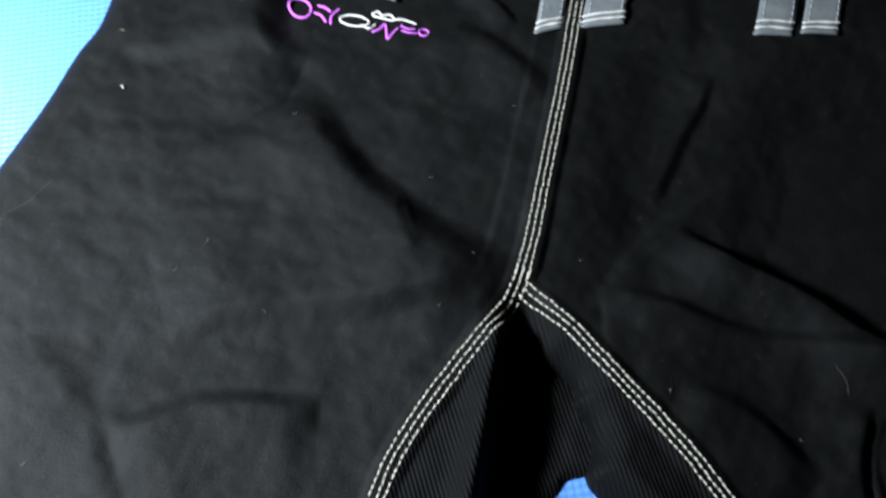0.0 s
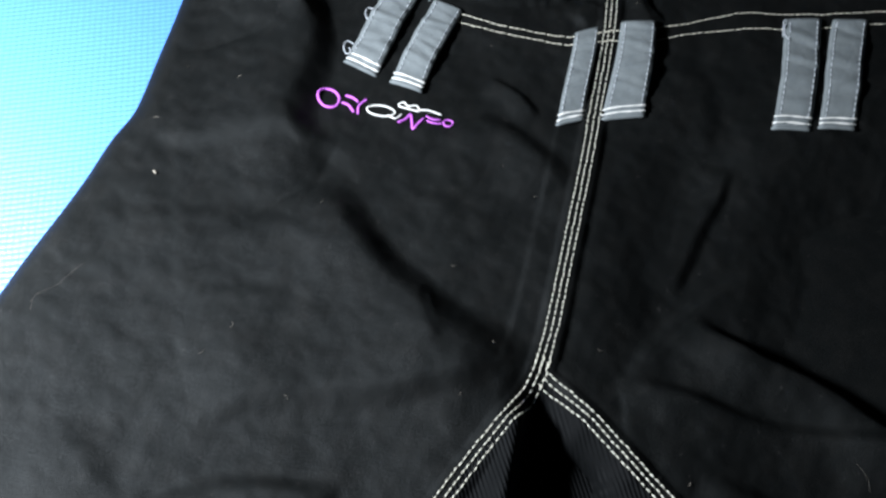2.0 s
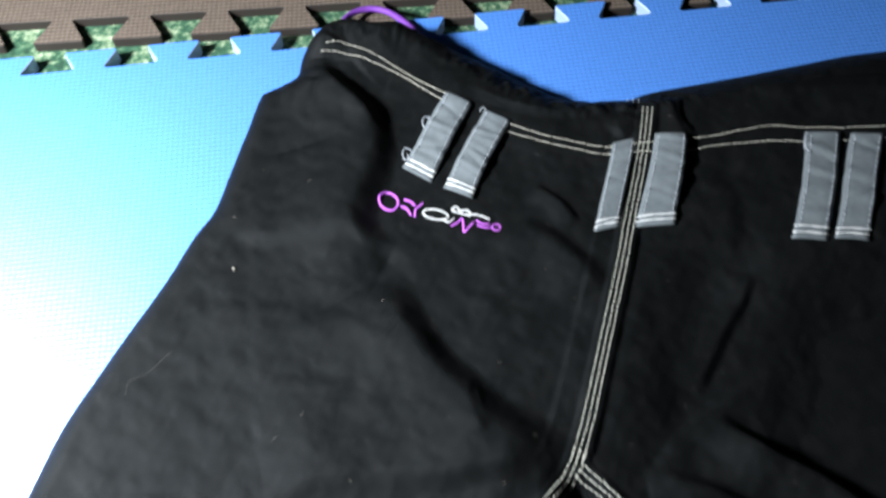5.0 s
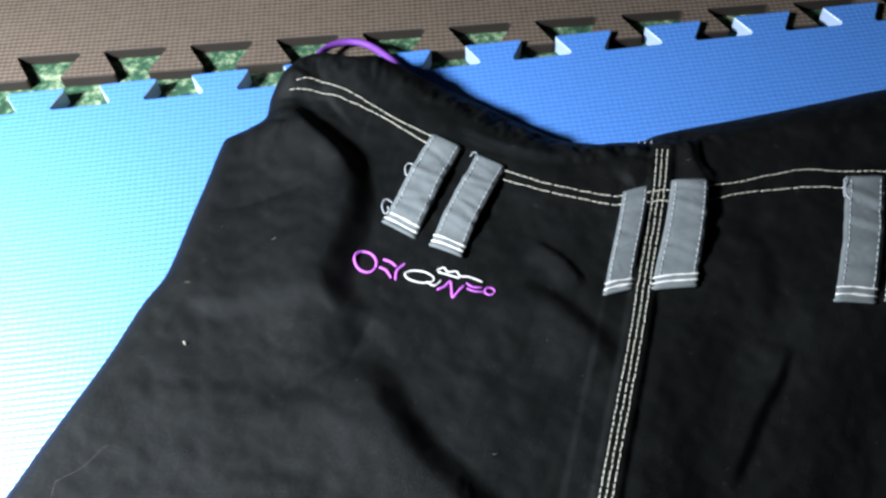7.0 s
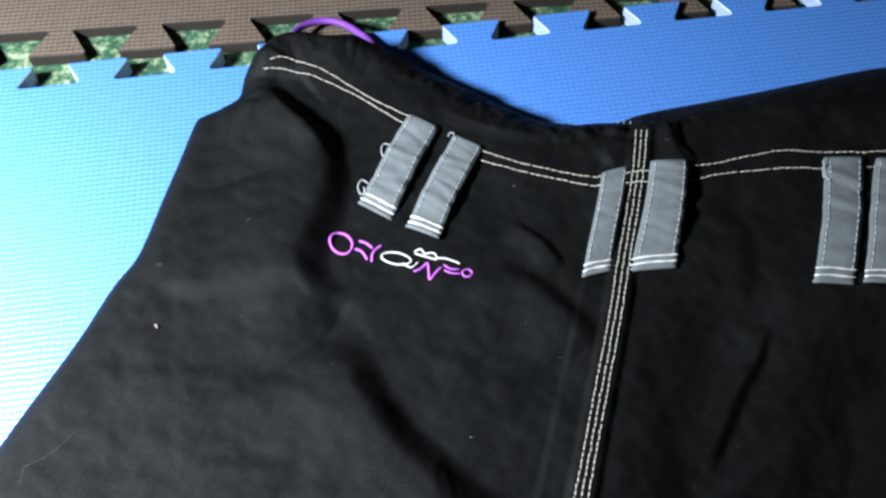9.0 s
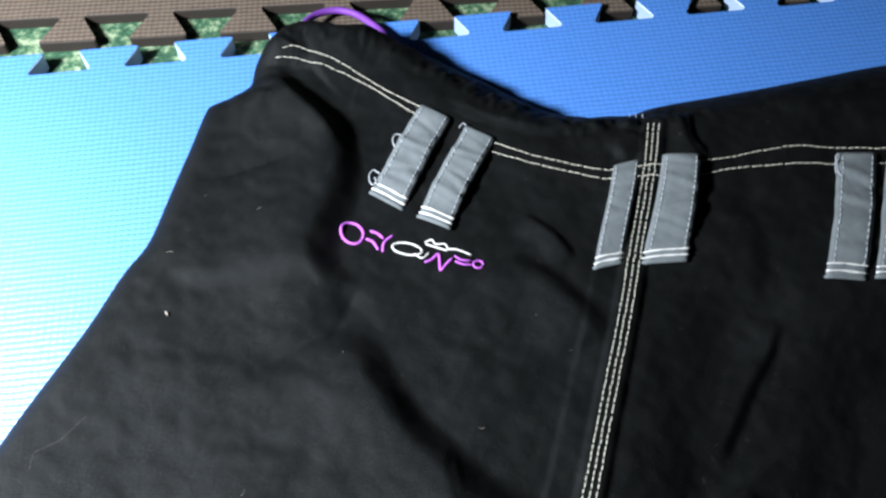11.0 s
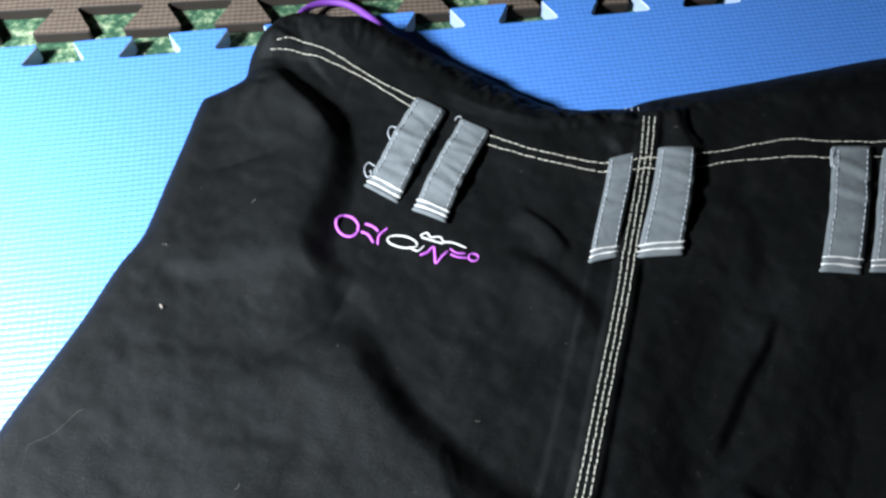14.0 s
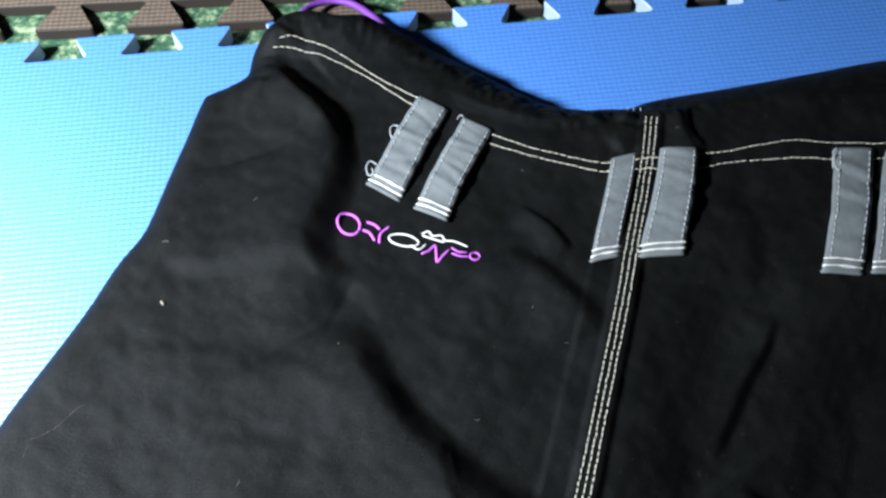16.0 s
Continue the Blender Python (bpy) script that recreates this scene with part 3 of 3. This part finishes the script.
# ---- trousers: belt loops ----
def belt_loop(tl, tr, br, bl, seed):
    """A strip of grey tape, sewn down at both ends and standing a little off the cloth between."""
    rng = np.random.default_rng(seed)
    tl, tr, br, bl = (np.array(c) for c in (tl, tr, br, bl))
    nu, nv, thick = 10, 44, 0.0016
    p1, p2, p3 = rng.uniform(0, 6.3, 3)
    creases = rng.uniform(-0.06, 0.06, 5) + (0.14, 0.30, 0.47, 0.63, 0.79)
    deeps = rng.uniform(0.0002, 0.0008, 5)
    slants = rng.uniform(-0.16, 0.16, 5)
    mid_v = np.linspace(0, 1, 9)
    mid_z = []
    for a, b in ((tl * 0.85 + tr * 0.15, bl * 0.85 + br * 0.15), ((tl + tr) / 2, (bl + br) / 2), (tl * 0.15 + tr * 0.85, bl * 0.15 + br * 0.85)):
        rest = height(np.vstack([a + (b - a) * v for v in mid_v]))
        mid_z.append(np.maximum(rest, rest[0] + (rest[-1] - rest[0]) * mid_v) + 0.0019)
    mid_z[1] = np.maximum(mid_z[1], (mid_z[0] + mid_z[2]) / 2)

    def at(u, v):
        u, v = np.broadcast_arrays(np.asarray(u, float), np.asarray(v, float))
        a = tl + (bl - tl) * v[..., None]
        b = tr + (br - tr) * v[..., None]
        xy = a + (b - a) * u[..., None]
        bow = 0.0006 * np.sin(v * 5 + p1)
        xy = xy + (b - a) / np.linalg.norm(b - a, axis=-1, keepdims=True) * bow[..., None]
        z0, z1, z2 = (np.interp(v, mid_v, zz) for zz in mid_z)
        z = z0 * (1 - u) * (1 - 2 * u) + z1 * 4 * u * (1 - u) + z2 * u * (2 * u - 1) + 0.0013 * np.sin(np.pi * np.clip(v, 0, 1)) + 0.0005 * np.sin(v * 17 + p2 + u * 1.3) + 0.0003 * np.sin(v * 31 + p3 - u * 2)
        z = z - 0.0008 * (np.abs(2 * u - 1) ** 6)
        for place, deep, slant in zip(creases, deeps, slants):
            off = v - place - slant * (u - 0.5)
            z = z - deep * np.exp(-(off / 0.020) ** 2) + deep * 0.8 * np.exp(-((off + 0.05) / 0.035) ** 2)
        return np.concatenate([xy, z[..., None]], -1)

    u, v = np.meshgrid(np.linspace(0, 1, nu), np.linspace(0, 1, nv))
    top = at(u, v).reshape(-1, 3)
    low = top - (0, 0, thick)
    idx = np.arange(nu * nv).reshape(nv, nu)
    q = np.stack([idx[:-1, :-1], idx[1:, :-1], idx[1:, 1:], idx[:-1, 1:]], -1).reshape(-1, 4)
    rim = np.r_[idx[0, :], idx[1:, -1], idx[-1, -2::-1], idx[-2:0:-1, 0]]
    s = np.stack([rim, np.roll(rim, -1), np.roll(rim, -1) + nu * nv, rim + nu * nv], -1)
    loop = data_part("belt_loop", np.vstack([top, low]), np.vstack([q, q[:, ::-1] + nu * nv, s]), GREY, trousers, "grey woven tape belt loop with stitched edges")
    # turned-under lower end
    pieces = [tube(at(np.linspace(-0.03, 1.03, 12), 1.0) + (0, 0, -0.0005), 0.0013, 6)]
    data_part("folded_end", *joined(pieces), GREY, loop)
    for uu in (0.13, 0.88):
        rows = []
        for a in np.arange(0.03, 0.90, 0.05):
            rows.append(tube(at(uu, a + np.linspace(0, 0.037, 4)) + np.array([0, 0, 0.0002]), 0.0003, 5, 0.5))
        tagged(data_part("edge_stitching", *joined(rows), PALE, loop), kind="stuff")
    for vv in (0.915, 0.965):
        rows = [tube(at(np.linspace(-0.02, 1.01, 16), vv + rng.normal(0, 0.004) + 0.004 * np.sin(np.linspace(0, 9, 16) + k)) + np.array([0, 0, 0.0004]), 0.00034, 5, 0.9) for k in (0, 2.0)]
        tagged(data_part("bar_tack", *joined(rows), WHITE, loop, "white bar tack"), kind="stuff")
    return loop, at


belt_loop((-0.001, -0.077), (0.015, -0.0895), (-0.0185, -0.1455), (-0.035, -0.132), 1)
belt_loop((0.0215, -0.0955), (0.037, -0.107), (0.0055, -0.163), (-0.0105, -0.152), 2)
belt_loop((0.0985, -0.1345), (0.1135, -0.1325), (0.0915, -0.1945), (0.0765, -0.196), 3)
belt_loop((0.1270, -0.131), (0.1480, -0.133), (0.1255, -0.1975), (0.1015, -0.1960), 4)
belt_loop((0.2250, -0.1385), (0.2460, -0.1415), (0.212, -0.2195), (0.192, -0.2155), 5)
belt_loop((0.2515, -0.1435), (0.2725, -0.1465), (0.2355, -0.2225), (0.216, -0.219), 6)

# ---- trousers: embroidery, plain coloured shapes ----
LX, LY = np.array([0.0675, -0.0290]), np.array([0.0066, 0.0130])
LO = np.array([-0.0543, -0.1622])


def embroidered(strokes, radius, material, label):
    pieces = []
    for s in strokes:
        line = curve_points([LO + LX * a + LY * b for a, b in s], 0.0008)
        z = height(line) + 0.0003
        pieces.append(tube(np.column_stack([line, z]), radius, 6))
    return data_part("embroidery", *joined(pieces), material, trousers, label)


def oval(cx, cy, rx, ry, a0=0, a1=360, n=13, tilt=0.0):
    turn = [radians(a0 + (a1 - a0) * i / (n - 1)) for i in range(n)]
    return [(cx + rx * math.cos(a), cy + ry * math.sin(a) + tilt * math.cos(a)) for a in turn]


embroidered([oval(0.075, 0.48, 0.092, 0.42, tilt=-0.16), [(0.19, 0.74), (0.25, 0.70), (0.31, 0.55)], [(0.19, 0.36), (0.25, 0.30), (0.31, 0.04)],
             [(0.36, 0.78), (0.325, 0.40), (0.345, 0.00)]], 0.00078, VIOLET, "violet embroidered ring and wavy strokes")
embroidered([oval(0.50, 0.36, 0.11, 0.24, 40, 400), [(0.56, 0.22), (0.63, 0.12), (0.66, 0.42)],
             [(0.60, 0.80), (0.64, 0.96), (0.68, 0.82), (0.74, 0.92), (0.78, 0.76), (0.84, 0.80), (0.95, 0.74)],
             [(0.61, 0.74), (0.70, 0.70), (0.78, 0.68)]], 0.00052, WHITE, "white embroidered oval and wavy strokes")
embroidered([[(0.66, -0.02), (0.70, 0.18), (0.725, 0.46), (0.76, 0.14), (0.79, -0.18), (0.815, 0.16), (0.835, 0.40)]], 0.00078, VIOLET, "violet embroidered zigzag")
embroidered([[(0.84, 0.52), (0.90, 0.42), (0.96, 0.50)], [(0.86, 0.30), (0.92, 0.26), (0.98, 0.34)], oval(1.02, 0.44, 0.035, 0.16)], 0.00055, VIOLET, "thin violet embroidered strokes")

# ---- trousers: drawstring ----
cord = curve_points([(-0.073, -0.008, 0.022), (-0.069, 0.010, 0.020), (-0.062, 0.024, 0.0165), (-0.049, 0.030, 0.0148), (-0.036, 0.026, 0.0148),
                     (-0.025, 0.014, 0.0160), (-0.015, -0.002, 0.0175), (-0.006, -0.019, 0.019), (0.002, -0.038, 0.020)], 0.002)
data_part("drawstring", *tube(cord, 0.0023, 10), PURPLE, trousers, "purple round drawstring loop")


# ---- trousers: loose threads and lint ----
def laid(points, radius, lift=0.0006):
    line = curve_points(points, 0.0008)
    return tube(np.column_stack([line, height(line) + lift]), radius, 5)


for curl in ([(-0.0135, -0.098), (-0.0175, -0.096), (-0.0195, -0.100), (-0.0185, -0.106), (-0.0165, -0.108)],
             [(-0.0285, -0.122), (-0.0320, -0.119), (-0.0345, -0.123), (-0.0335, -0.129), (-0.0310, -0.128), (-0.0315, -0.124)],
             [(0.2240, -0.1395), (0.2215, -0.1420), (0.2205, -0.1470), (0.2190, -0.1520), (0.2205, -0.1560)],
             [(0.2230, -0.1440), (0.2205, -0.1450), (0.2185, -0.1500), (0.2175, -0.1535)],
             [(0.0225, -0.0965), (0.0205, -0.0950), (0.0185, -0.0975)]):
    data_part("loose_thread", *laid(curl, 0.00035, 0.003), PALE, trousers, "loose curl of pale grey thread")

rng = np.random.default_rng(7)
bits = [laid([(-0.1430, -0.1945), (-0.1422, -0.1952), (-0.1415, -0.1968)], 0.0007)]
for _ in range(22):
    x, y, a = rng.uniform(-0.2, 0.2), rng.uniform(-0.43, -0.1), rng.uniform(0, 6.3)
    if not inside([(x, y)])[0]:
        continue
    n = rng.uniform(0.0006, 0.0018)
    bits.append(laid([(x, y), (x + n * math.cos(a), y + n * math.sin(a)), (x + 2 * n * math.cos(a + 0.5), y + 2 * n * math.sin(a + 0.5))], rng.uniform(0.00006, 0.00014)))
for hair in ([(-0.196, -0.262), (-0.188, -0.258), (-0.180, -0.250), (-0.176, -0.248)], [(-0.201, -0.272), (-0.200, -0.264), (-0.196, -0.262)],
             [(-0.172, -0.405), (-0.165, -0.412), (-0.160, -0.418)], [(0.175, -0.40), (0.178, -0.407), (0.178, -0.413)]):
    bits.append(laid(hair, 0.00004))
tagged(data_part("lint", *joined(bits), LINT), "scattered pale specks of lint and hairs on the black cloth", "lint", "", "stuff")
